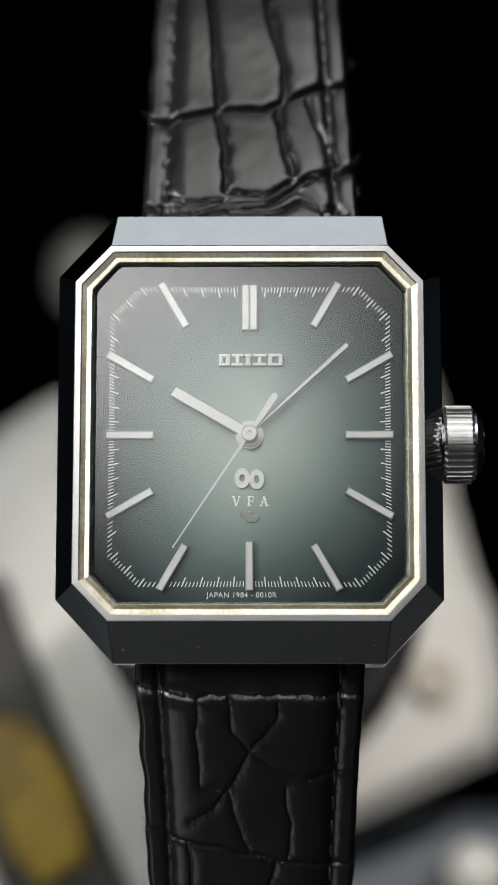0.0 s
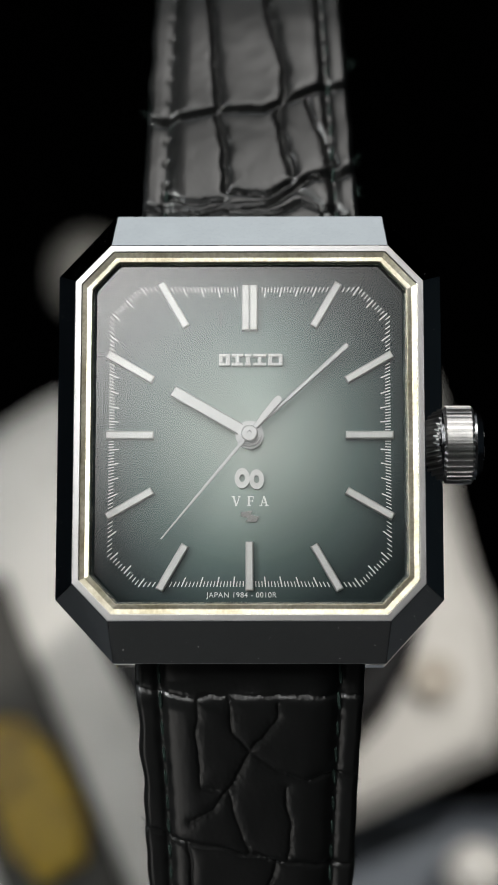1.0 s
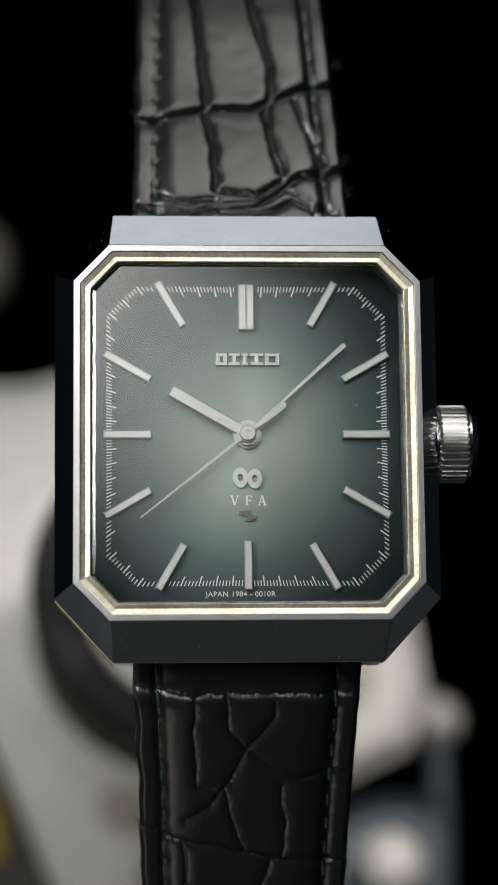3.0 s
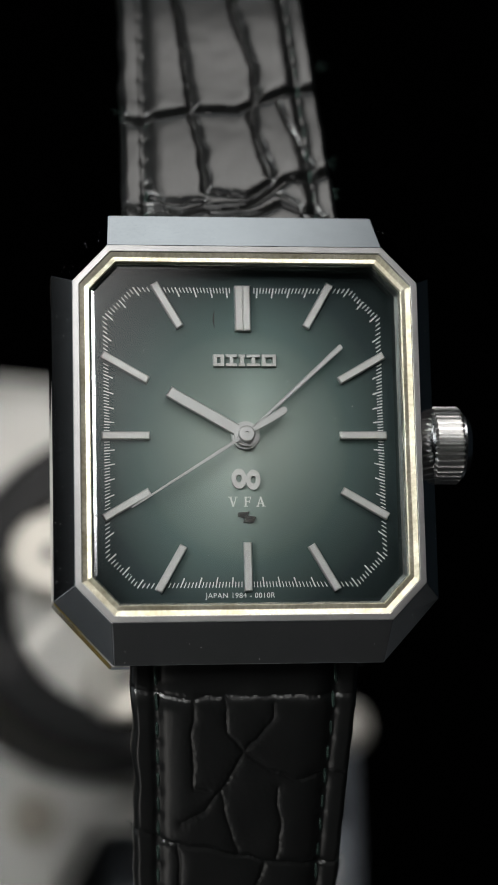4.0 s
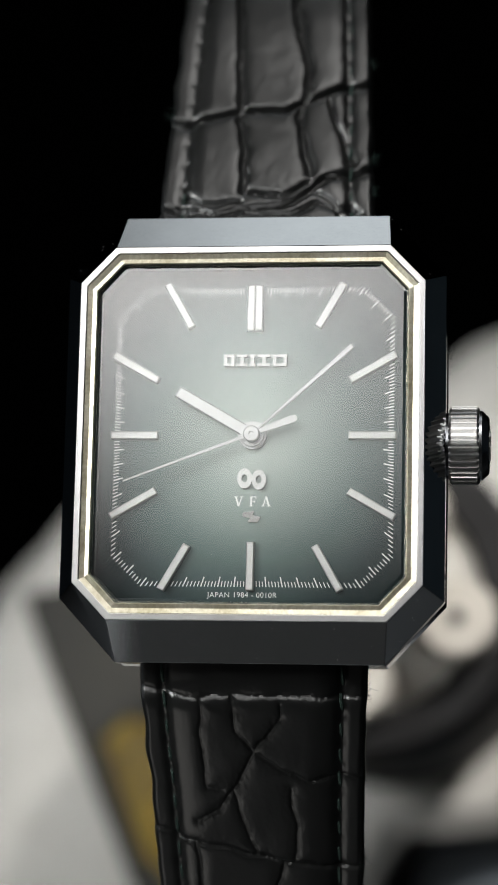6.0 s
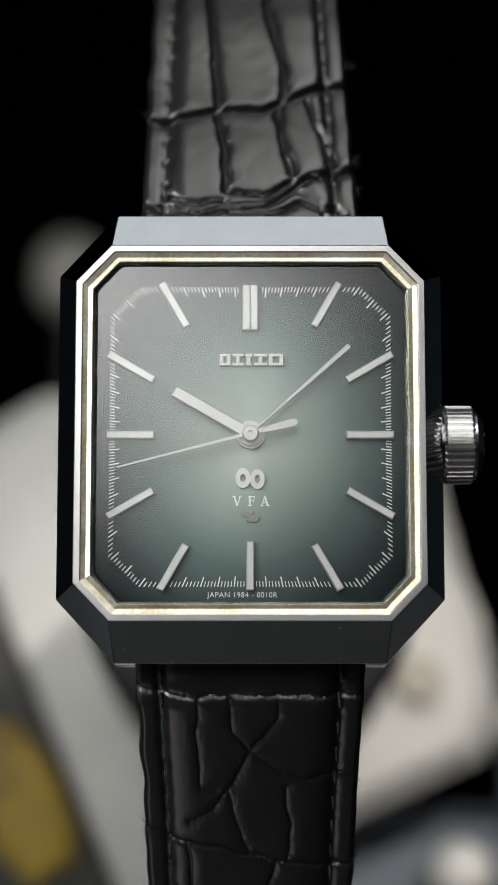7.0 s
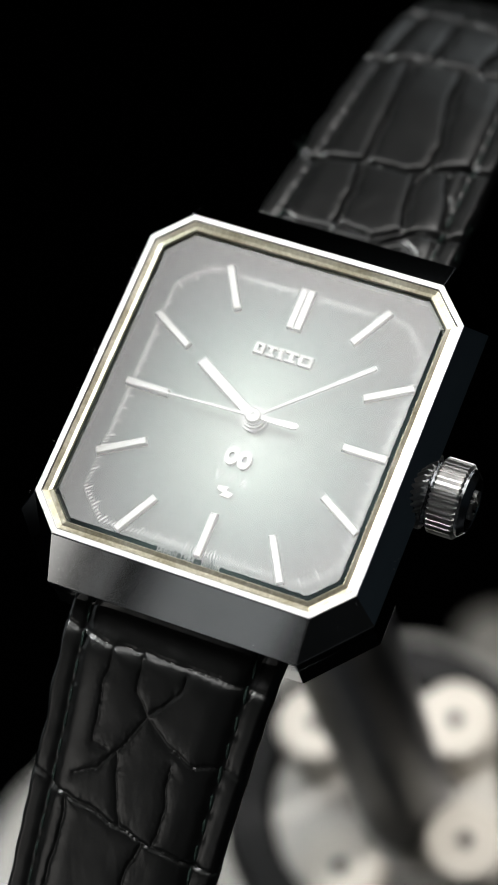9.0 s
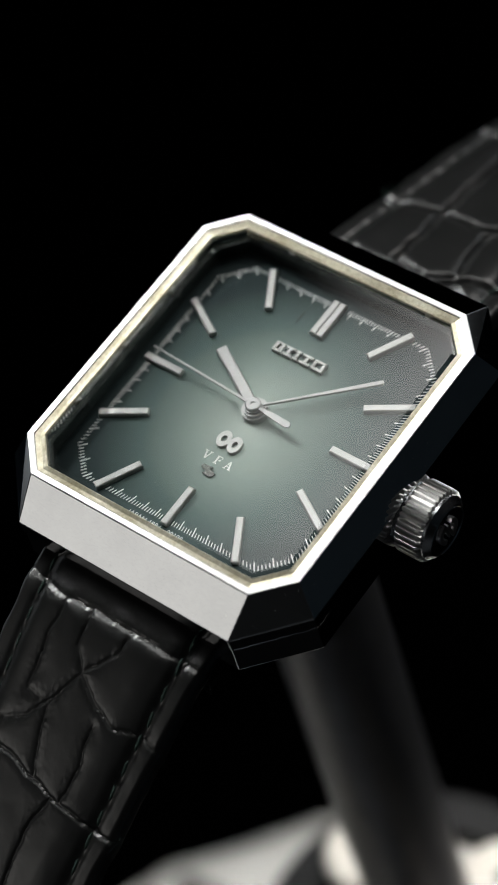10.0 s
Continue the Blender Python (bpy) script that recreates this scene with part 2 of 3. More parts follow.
# ---- the room ----
def room():
    bm = bmesh.new()
    block(bm, -1500, 1500, -1500, 1500, -H * 1000 - 60, -H * 1000)
    floor = part("floor", bm, TABLE_TOP)
    floor.matrix_world = pose(0, 0, H)
    tagged(floor, "dark matt table top under the watch", "table top", kind="structure")
    for name, x0, x1, y0, y1, z0, z1 in (("wall_north", -1500, 1500, 1500, 1540, -H * 1000, 1800), ("wall_south", -1500, 1500, -1540, -1500, -H * 1000, 1800),
                                         ("wall_west", -1540, -1500, -1540, 1540, -H * 1000, 1800), ("wall_east", 1500, 1540, -1540, 1540, -H * 1000, 1800),
                                         ("ceiling", -1540, 1540, -1540, 1540, 1800, 1840)):
        bm = bmesh.new()
        block(bm, x0, x1, y0, y1, z0, z1)
        # side walls stay out of view; their blue is added for the bevels' reflections
        navy = name in ("wall_west", "wall_east")
        ob = part(name, bm, UNSEEN_NAVY_WALL if navy else BLACK_CLOTH)
        ob.matrix_world = pose(0, 0, H)
        tagged(ob, "unseen wall, tinted blue for the side bevels to mirror" if navy else "black cloth backdrop of a dark studio", "wall" if navy else "backdrop", kind="structure")
    # mat added below the view, so that the lower corner bevels reflect grey
    bm = bmesh.new()
    block(bm, -520, 520, 70, 460, 0, 2.5)
    bevelled(bm, 0.8, 30, 1)
    mat = part("work_mat", bm, DARK_MAT)
    mat.matrix_world = pose(0, 0, 0)
    tagged(mat, "large unseen dark grey mat, added for the corner bevels to mirror", "mat")
    # card added out of view: gives the bottom bevel its dim grey reflection
    bm = bmesh.new()
    block(bm, -330, -64, -245, -35, 0, 1.5)
    bevelled(bm, 0.5, 30, 1)
    card = part("grey_card", bm, GREY_MAT)
    card.matrix_world = pose(0, 0, 0)
    tagged(card, "unseen grey card under the low panel, added for the bottom bevel to mirror", "card")


room()


def pole(root, way, back):
    """A straight pole from a lamp's back, down to the table (way -1) or up to the ceiling (way 1)."""
    m = root.matrix_world.inverted()
    top = root.matrix_world @ Vector((0, 0, back * MM))
    end = Vector((top.x, top.y, 0.0 if way < 0 else 1.8 + H))
    bm = bmesh.new()
    loops(bm, [[tuple((m @ (p + Vector((math.cos(k * math.pi / 6), math.sin(k * math.pi / 6), 0)) * 0.011)) / MM) for k in range(12)] for p in (top, end)])
    part("pole", bm, BLACK_RUBBER, root, "black metal pole")


def softbox(eye, target, width, height, colour, power, soft_x, soft_y, label, stand):
    """A softbox: a glowing cloth before a black tapered housing. Sizes in millimetres."""
    root = new("softbox")
    root.matrix_world = look(at_mm(eye), at_mm(target))
    tagged(root, label, "studio light")
    bm = bmesh.new()
    w, h = width / 2, height / 2
    vs = [bm.verts.new(Vector(p) * MM) for p in ((-w, -h, 0), (w, -h, 0), (w, h, 0), (-w, h, 0))]
    bm.faces.new(vs)
    part("diffuser", bm, lamp_material("softbox_cloth", colour, power, soft_x, soft_y), root, "glowing white diffuser cloth")
    bm = bmesh.new()
    deep = ((w + 6, h + 6, -4), (w + 6, h + 6, 3), (w * 0.3, h * 0.3, 160), (w * 0.25, h * 0.25, 200)) if stand else ((w + 6, h + 6, -2), (w + 6, h + 6, 15))
    loops(bm, [[(-a, -b, d), (a, -b, d), (a, b, d), (-a, b, d)] for a, b, d in deep], close_first=False)
    part("housing", bm, BLACK_CLOTH, root, "black tapered cloth housing")
    if stand:
        pole(root, stand, 190)
    return root


softbox((-125, -600, 250), (-44, 0, 90), 440, 440, (0.98, 0.98, 0.96), 4.4, 0.84, 0.66, "large softbox standing before the watch", -1)
softbox((125, -345, 400), (15, 0, 10), 430, 350, (1.0, 0.98, 0.95), 3.8, 0.35, 0.45, "softbox on a pole, leaning down over the watch", 1)
softbox((0, 8, 480), (0, 8, 0), 310, 280, (0.90, 0.97, 1.0), 0.90, 0.75, 0.5, "overhead softbox hanging above the watch", 1)
# added close by, out of view: lifts dial and markers late in the orbit
softbox((-256, -221, 112), (0, 0, 5), 127, 197, (0.97, 1.0, 0.98), 19.0, 0.3, 0.4, "narrow unseen softbox, added to brighten dial and markers", -1)
softbox((-520, 60, 60), (0, 0, 0), 420, 420, (0.90, 0.97, 1.0), 0.45, 0.3, 0.2, "dim softbox standing beside the watch", -1)
softbox((-216, -140, -284), (-216, -140, 100), 220, 190, (1.0, 0.97, 0.92), 0.95, 0.14, 0.3, "low light panel lying on the table", 0)


def spot_lamp(eye, target, cone, watts):
    """A snooted spot added out of view to brighten the stand. A black barrel on a pole, its lamp inside."""
    root = new("spot_lamp")
    root.matrix_world = look(at_mm(eye), at_mm(target))
    tagged(root, "unseen black spot, added to brighten the stand", "studio light")
    bm = bmesh.new()
    lathe(bm, [(18, 85), (18, -30), (20, -30), (20, 90), (18, 90)], "z", steps=32, closed=True)
    part("barrel", bm, BLACK_CLOTH, root, "black metal barrel")
    pole(root, -1, 40)
    lamp = bpy.data.lights.new("spot", "SPOT")
    lamp.energy, lamp.spot_size, lamp.spot_blend, lamp.shadow_soft_size, lamp.color = watts, radians(cone), 0.85, 0.012, (1.0, 0.96, 0.90)
    ob = new("spot", lamp)
    ob.matrix_world = look(at_mm(eye), at_mm(target))


spot_lamp((170, -170, 205), (14, 165, -10), 18.5, 8.8)


# ---- the wristwatch ----
watch = thing("wristwatch", 0, 0, 0, "steel octagonal wristwatch with smoked green dial on black alligator strap", "wristwatch")

RIM = (15.35, 16.63, 12.25, 13.40)
EDGE = (17.05, 20.10, 11.90, 14.50)


def case():
    bm = bmesh.new()
    rings = [octagon(14.2, 15.4, 11.3, 12.4, 8.2), octagon(15.6, 17.6, 11.2, 13.0, 8.0), octagon(*EDGE, 5.6), octagon(16.92, 19.97, 11.84, 14.43, 2.35), octagon(*EDGE, 2.2), octagon(*EDGE, 0.55), octagon(*RIM, -2.52),
             octagon(14.72, 16.0, 11.95, 13.1, -2.52), octagon(14.72, 16.0, 11.95, 13.1, -1.0)]
    loops(bm, rings, close_last=False)
    bevelled(bm, 0.06, 18, 2)
    part("case", bm, STEEL, watch, "mirror polished steel case with wide bevels")
    bm = bmesh.new()
    loops(bm, [octagon(*RIM, -2.53), octagon(15.30, 16.58, 12.225, 13.375, -2.60), octagon(14.82, 16.10, 12.0, 13.15, -2.61), octagon(14.76, 16.04, 11.97, 13.12, -2.53)], wrap=True)
    part("bezel_rim", bm, RIM_STEEL, watch, "bright worn steel rim round the crystal")
    # gasket: a shallow valley of aged gold plastic
    bm = bmesh.new()
    steps = ((14.74, -1.1), (14.74, -2.47), (14.29, -2.32), (13.92, -2.45), (13.86, -2.40), (13.86, -1.1))
    loops(bm, [octagon(a, a + 1.28, a * 0.5 + 4.59, a * 0.5 + 5.74, y) for a, y in steps], wrap=True)
    part("gasket", bm, GASKET, watch, "yellowed gold gasket round the crystal")
    bm = bmesh.new()
    loops(bm, [octagon(13.86, 15.14, 11.52, 12.67, -1.15), octagon(13.55, 14.83, 11.36, 12.51, -1.05), octagon(13.55, 14.83, 11.36, 12.51, 0.9), octagon(14.5, 15.7, 11.8, 12.9, 0.9)], wrap=True)
    part("inner_flange", bm, REHAUT, watch, "dark polished flange round the dial")


case()


def crystal():
    bm = bmesh.new()
    loops(bm, [octagon(13.84, 15.12, 11.51, 12.66, -1.2), octagon(13.84, 15.12, 11.51, 12.66, -2.2), octagon(13.42, 14.70, 11.30, 12.45, -2.42)], close_first=False)
    ob = part("crystal", bm, CRYSTAL, watch, "clear flat sapphire crystal with bevelled edge")
    ob.visible_shadow = False


crystal()


def dial():
    bm = bmesh.new()
    loops(bm, [octagon(13.9, 15.18, 11.54, 12.69, 0.9), octagon(13.9, 15.18, 11.54, 12.69, 0.5)])
    part("dial", bm, DIAL, watch, "smoked green dial, dark towards its edge")


dial()


# distance from the centre to the minute track along a direction (degrees clockwise from 12)
def track_radius(deg, hx=12.5, hz=13.45, cut=23.3):
    s, c = abs(math.sin(radians(deg))), abs(math.cos(radians(deg)))
    return min(hx / max(s, 1e-6), hz / max(c, 1e-6), cut / (s + c))


def markers():
    for k in range(12):
        deg = 30 * k
        if k == 0:
            bars = [(-0.36, 0.68), (0.36, 0.68)]
        else:
            bars = [(0.0, 0.70)]
        lo, hi = {0: (9.45, 13.60), 3: (8.50, 12.75), 9: (8.50, 12.75), 6: (9.50, 13.82)}.get(k, (9.9, 14.6))
        if k in (1, 5, 7, 11):
            lo, hi = 11.3, 15.9
        for off, w in bars:
            bm = bmesh.new()
            o = turned([(off - w / 2, lo), (off + w / 2, lo), (off + w / 2, hi), (off - w / 2, hi)], deg)
            prism(bm, o, -0.02, 0.52, 0.09)
            part("hour_marker", bm, MARKER_STEEL, watch)


markers()


def minute_track():
    bm = bmesh.new()
    for k in range(300):
        deg = 1.2 * k
        if k % 25 == 0 or (k < 4 or k > 296):
            continue
        r = track_radius(deg)
        long = k % 5 == 0
        w, ln = (0.056, 0.92) if long else (0.041, 0.5)
        o = turned([(-w, r - ln), (w, r - ln), (w, r), (-w, r)], deg)
        prism(bm, o, 0.48, 0.505)
    ob = part("minute_track", bm, PRINT, watch, "fine white printed minute track")
    tagged(ob, kind="stuff")


minute_track()


def text_mesh(name, body, size, x, z, material, parent, y=0.485, depth=0.015, spacing=1.0, wide=1.0):
    cu = bpy.data.curves.new(name, "FONT")
    cu.body, cu.size, cu.align_x, cu.align_y = body, size, "CENTER", "CENTER"
    cu.extrude, cu.space_character = depth, spacing
    tmp = new("lettering_source", cu)
    dg = bpy.context.evaluated_depsgraph_get()
    me = bpy.data.meshes.new_from_object(tmp.evaluated_get(dg))
    bpy.data.objects.remove(tmp)
    me.transform(pose(x * MM, y * MM, z * MM) @ pose(0, 0, 0, 90) @ Matrix.Diagonal((MM * wide, MM, MM, 1)))
    me.materials.clear()
    me.materials.append(material)
    ob = new(name, me)
    ob.parent = parent
    return ob




def serif_letters():
    """Printed capitals V, F and A with serifs: thick and thin strokes."""
    z0, z1 = -6.50, -5.62
    bm = bmesh.new()

    def stroke(xa, za, xb, zb, w, lift=0):
        prism(bm, [(xa - w / 2, za), (xa + w / 2, za), (xb + w / 2, zb), (xb - w / 2, zb)], 0.478 - 0.003 * lift, 0.50)

    def serif(x, z, w, lift=3):
        stroke(x, z - 0.035, x, z + 0.035, w, lift)
    x = -1.16
    stroke(x, z0, x - 0.27, z1, 0.17), stroke(x, z0, x + 0.27, z1, 0.09, 1), serif(x - 0.27, z1 - 0.03, 0.34), serif(x + 0.27, z1 - 0.03, 0.28)
    x = 0.06
    stroke(x - 0.12, z0, x - 0.12, z1, 0.16), serif(x - 0.12, z0 + 0.03, 0.36), stroke(x + 0.05, z1 - 0.08, x + 0.05, z1, 0.58, 3), stroke(x + 0.31, z1 - 0.26, x + 0.31, z1, 0.06, 4)
    stroke(x + 0.08, z0 + 0.42, x + 0.08, z0 + 0.49, 0.34, 3), stroke(x + 0.22, z0 + 0.33, x + 0.22, z0 + 0.58, 0.05, 4)
    x = 1.27
    stroke(x - 0.27, z0, x, z1, 0.09, 1), stroke(x + 0.27, z0, x, z1, 0.17), serif(x - 0.27, z0 + 0.03, 0.28), serif(x + 0.27, z0 + 0.03, 0.34), stroke(x, z0 + 0.26, x, z0 + 0.33, 0.36, 3)
    part("printed_letters", bm, PRINT, watch, "fine white printed capitals with serifs")


serif_letters()
text_mesh("printed_letters", "JAPAN 1984 - 0010R", 0.66, -0.7, -14.38, PRINT, watch, spacing=1.08, wide=1.0)


def maker_mark():
    """Applied maker's mark: five plain blocks on a base line, for letters that are not drawn."""
    x = -2.74
    for k, w in enumerate((0.98, 0.98, 0.56, 1.18, 1.28)):
        bm = bmesh.new()
        z0, z1 = 6.05, 7.12
        prism(bm, [(x, z0), (x + w, z0), (x + w, z0 + 0.26), (x, z0 + 0.26)], 0.12, 0.52, 0.03)
        prism(bm, [(x, z1 - 0.26), (x + w, z1 - 0.26), (x + w, z1), (x, z1)], 0.12, 0.52, 0.03)
        for c in ((x + 0.17, x + w - 0.17) if k in (0, 4) else (x + w / 2,)):
            prism(bm, [(c - 0.17, z0 + 0.26), (c + 0.17, z0 + 0.26), (c + 0.17, z1 - 0.26), (c - 0.17, z1 - 0.26)], 0.12, 0.52, 0.03)
        part("mark_block", bm, MARKER_STEEL, watch)
        x += w + 0.17
    # round emblem below the hands: two linked rings as a plain shape
    for cx, cz, rx, rz in ((-0.65, -4.05, 0.52, 0.70), (0.62, -4.15, 0.50, 0.70)):
        bm = bmesh.new()
        n = 20
        ring = lambda k: [(cx + k * rx * math.cos(2 * math.pi * i / n), cz + k * rz * math.sin(2 * math.pi * i / n)) for i in range(n)]
        outer, inner = ring(1.28), ring(0.50)
        loops(bm, [[(a, 0.52, b) for a, b in outer], [(a, 0.15, b) for a, b in outer], [(a, 0.15, b) for a, b in inner], [(a, 0.52, b) for a, b in inner]], wrap=True)
        part("emblem", bm, MARKER_STEEL, watch)
    bm = bmesh.new()
    prism(bm, [(-0.75, -7.05), (0.25, -6.95), (0.1, -7.3), (0.85, -7.45), (0.55, -7.95), (-0.35, -7.9), (-0.1, -7.6), (-0.8, -7.4)], 0.30, 0.52)
    part("applied_sign", bm, DARKENED_SIGN_STEEL, watch)


maker_mark()


def hand_mesh(outline, y0, y1, inset):
    bm = bmesh.new()
    prism(bm, outline, y0, y1, inset)
    return bm


# hands turn about the dial's centre; built pointing to 12
hour_hand = part("hour_hand", hand_mesh([(-0.53, -0.4), (0.53, -0.4), (0.52, 7.85), (-0.52, 7.85)], -0.24, -0.02, 0.11), HAND_STEEL, watch, "broad steel hour hand")
minute_hand = part("minute_hand", hand_mesh([(-0.11, -0.3), (0.11, -0.3), (0.26, 11.75), (0.17, 11.9), (-0.17, 11.9), (-0.26, 11.75)], -0.50, -0.36, 0.07), HAND_STEEL, watch, "slim steel minute hand")
bm = bmesh.new()
prism(bm, [(-0.16, 0.4), (0.16, 0.4), (0.07, 12.15), (-0.07, 12.15)], -0.78, -0.68, 0.03)
prism(bm, [(-0.16, -0.4), (-0.30, -2.2), (-0.34, -3.9), (-0.25, -4.2), (0, -4.32), (0.25, -4.2), (0.34, -3.9), (0.30, -2.2), (0.16, -0.4)], -0.78, -0.68, 0.03)
lathe(bm, [(0.75, -0.66), (0.75, -0.86), (0.62, -0.95), (0.22, -0.95), (0.20, -0.82), (0.0, -0.82)], steps=40)
second_hand = part("second_hand", bm, HAND_STEEL, watch, "thin steel seconds hand with paddle tail")
bm = bmesh.new()
lathe(bm, [(1.25, 0.5), (1.25, -0.05), (1.05, -0.05), (1.05, -0.40), (0.85, -0.40), (0.85, -0.60), (0.0, -0.60)], centre=(0, 0, DIAL_Z), steps=48)
part("hand_boss", bm, HAND_STEEL, watch, "stepped steel boss under the hands")


def crown():
    root = new("crown")
    root.parent = watch
    root.matrix_local = pose(-0.75 * MM, 3.4 * MM, -0.60 * MM)
    bm = bmesh.new()
    lathe(bm, [(2.7, 16.6), (2.85, 17.7), (3.0, 18.1), (2.9, 18.3)], "x", steps=48)
    smooth(part("shoulder", bm, CROWN_CAP, root, "dark smooth shoulder of the crown"), 40)
    # knurled ring: deep even teeth
    bm = bmesh.new()
    teeth, rings = 36, []
    for d, k in ((18.00, 0.90), (18.25, 1.0), (20.50, 1.0), (20.72, 0.93)):
        ring = []
        for i in range(teeth):
            for f, r in ((0.0, 3.18), (0.26, 3.52), (0.50, 3.52), (0.80, 3.18)):
                a = 2 * math.pi * (i + f) / teeth
                ring.append((d, r * k * math.cos(a), r * k * math.sin(a)))
        rings.append(ring)
    loops(bm, rings)
    part("knurled_ring", bm, CROWN_STEEL, root, "knurled steel winding crown")
    bm = bmesh.new()
    lathe(bm, [(3.12, 20.65), (3.10, 20.95), (2.55, 21.50), (2.4, 21.55), (2.25, 21.45), (0.0, 21.45)], "x", steps=56)
    smooth(part("crown_cap", bm, CROWN_CAP, root, "dark polished cap of the crown"), 25)
    bm = bmesh.new()
    for side in (1, -1):
        arc = [(1.45 * math.cos(a), 1.45 * math.sin(a)) for a in [radians(20 + 16 * k) for k in range(9)]]
        back = [(0.95 * math.cos(a), 0.95 * math.sin(a)) for a in [radians(148 - 16 * k) for k in range(9)]]
        loops(bm, [[(x, side * a, side * (b - 0.1)) for a, b in arc + back] for x in (21.40, 21.68)])
        loops(bm, [[(x, side * a, side * b) for a, b in ((-0.85, 0.12), (0.75, 0.50), (0.75, 0.14), (-0.85, -0.04))] for x in (21.40, 21.66)])
    part("raised_sign", bm, CROWN_STEEL, root)


crown()


# ---- the strap ----
def strap_curve(points, n):
    """A smooth row of n places along a few guide points (y, z), with their distance along it."""
    p = np.array(points, float)
    d = np.concatenate([[0], np.cumsum(np.hypot(*np.diff(p, axis=0).T))])
    s = np.linspace(0, d[-1], n)
    m = np.gradient(p, d, axis=0)
    out = np.zeros((n, 2))
    for i, q in enumerate(s):
        k = min(np.searchsorted(d, q, side="right") - 1, len(d) - 2)
        h = d[k + 1] - d[k]
        t = (q - d[k]) / h
        out[i] = (2 * t ** 3 - 3 * t ** 2 + 1) * p[k] + (t ** 3 - 2 * t ** 2 + t) * h * m[k] + (3 * t ** 2 - 2 * t ** 3) * p[k + 1] + (t ** 3 - t ** 2) * h * m[k + 1]
    return s, out


def crease_field(U, Z, creases, fold, slim):
    """Distance of every place to the nearest crease, and the depth by which creases cut in."""
    near = np.full(U.shape, 9.0)
    cut = np.zeros(U.shape)
    for width, depth, pts in creases:
        best = np.full(U.shape, 99.0)
        for (x0, z0), (x1, z1) in zip(pts, pts[1:]):
            dx, dz = x1 - x0, z1 - z0
            t = np.clip(((U - x0) * dx + (Z - z0) * dz) / (dx * dx + dz * dz), 0, 1)
            best = np.minimum(best, np.hypot(U - x0 - t * dx, Z - z0 - t * dz))
        near = np.minimum(near, best)
        cut = np.maximum(cut, fold * depth * np.exp(-(best / (slim * width)) ** 2))
    return near, cut


def strap(name, guide, halfs, creases, sign, label):
    """One strap half: padded leather with sunken creases, a stitched border and a thin back."""
    nu, nv = 190, 400
    s, c = strap_curve(guide, nv)
    z_at = c[:, 1]
    u = np.linspace(-1, 1, nu)
    half = np.interp(np.abs(z_at), [abs(a) for a, b in halfs], [b for a, b in halfs])
    wob = np.array([[noise.noise(Vector((q * 0.35, e, sign * 3.0))) for e in (0.0, 7.0)] for q in s]) * 0.22
    U = u[None, :] * half[:, None] + np.where(u[None, :] > 0, wob[:, :1], wob[:, 1:]) * (np.abs(u[None, :]) ** 8)
    U = U - 0.016 * max(sign, 0) * np.clip(z_at - 20, 0, 40)[:, None]
    Z = np.repeat(z_at[:, None], nu, 1)
    jit = np.array([[noise.noise(Vector((U[i, j] * 0.55, Z[i, j] * 0.55, 4.0))) for j in range(nu)] for i in range(nv)])
    jit2 = np.array([[noise.noise(Vector((U[i, j] * 0.55, Z[i, j] * 0.55, 44.0))) for j in range(nu)] for i in range(nv)])
    near, cut = crease_field(U + 0.28 * jit, Z + 0.28 * jit2, creases, 0.62 if sign > 0 else 0.15, 1.3 if sign > 0 else 0.7)
    fine = np.array([[noise.fractal(Vector((U[i, j] * 1.6, Z[i, j] * 1.1, 9.0)), 1.0, 2.0, 3) for j in range(nu)] for i in range(nv)])
    wrinkle = np.array([[noise.fractal(Vector((U[i, j] * 2.6, Z[i, j] * 4.0, 21.0)), 1.0, 2.0, 2) for j in range(nu)] for i in range(nv)])
    border = half[:, None] * (1 - np.abs(u[None, :])) + 0 * U                       # distance to the strap's edge
    ease = np.clip((border - 1.9) / (2.2 if sign > 0 else 3.4), 0, 1)
    pad = (0.42 if sign > 0 else 0.65) * ease * (2 - ease)
    stitch = np.exp(-((border - 2.15) / 0.48) ** 2) * (0.2 + 0.1 * np.clip(np.cos(2 * math.pi * (s[:, None] - 3.0) / 2.45 + math.pi), 0, 1) ** 2)
    roll = 0.55 * np.clip(1 - border / 0.55, 0, 1) ** 2
    scale_puff = (0.26 if sign > 0 else 0.16) * (1 - np.exp(-near / 0.42)) + 0.065 * wrinkle * np.exp(-near / 0.48)
    h = 0.9 + pad + scale_puff - cut - stitch - roll + (0.008 if sign > 0 else 0.007) * fine + 0.02 * jit
    if sign < 0:                                                                    # the padding ends before the case
        end = np.clip((np.abs(Z + 0.5 * jit) - 21.0) / 2.8, 0, 1)
        h = h - 0.5 * (1 - end * end * (3 - 2 * end))
    tang = np.gradient(c, axis=0)
    tang /= np.linalg.norm(tang, axis=1)[:, None]
    # outward normal, towards the camera (smaller y)
    nrm = np.stack([-np.abs(tang[:, 1]), np.sign(tang[:, 1]) * tang[:, 0]], 1)
    Y = c[:, 0][:, None] + nrm[:, 0][:, None] * h
    ZZ = c[:, 1][:, None] + nrm[:, 1][:, None] * h
    Yb = c[:, 0][:, None] - nrm[:, 0][:, None] * 0.9 + 0 * h
    Zb = c[:, 1][:, None] - nrm[:, 1][:, None] * 0.9 + 0 * h
    front = np.stack([U, Y, ZZ], -1).reshape(-1, 3) * MM
    back = np.stack([U, Yb, Zb], -1).reshape(-1, 3) * MM
    idx = np.arange(nu * nv).reshape(nv, nu)
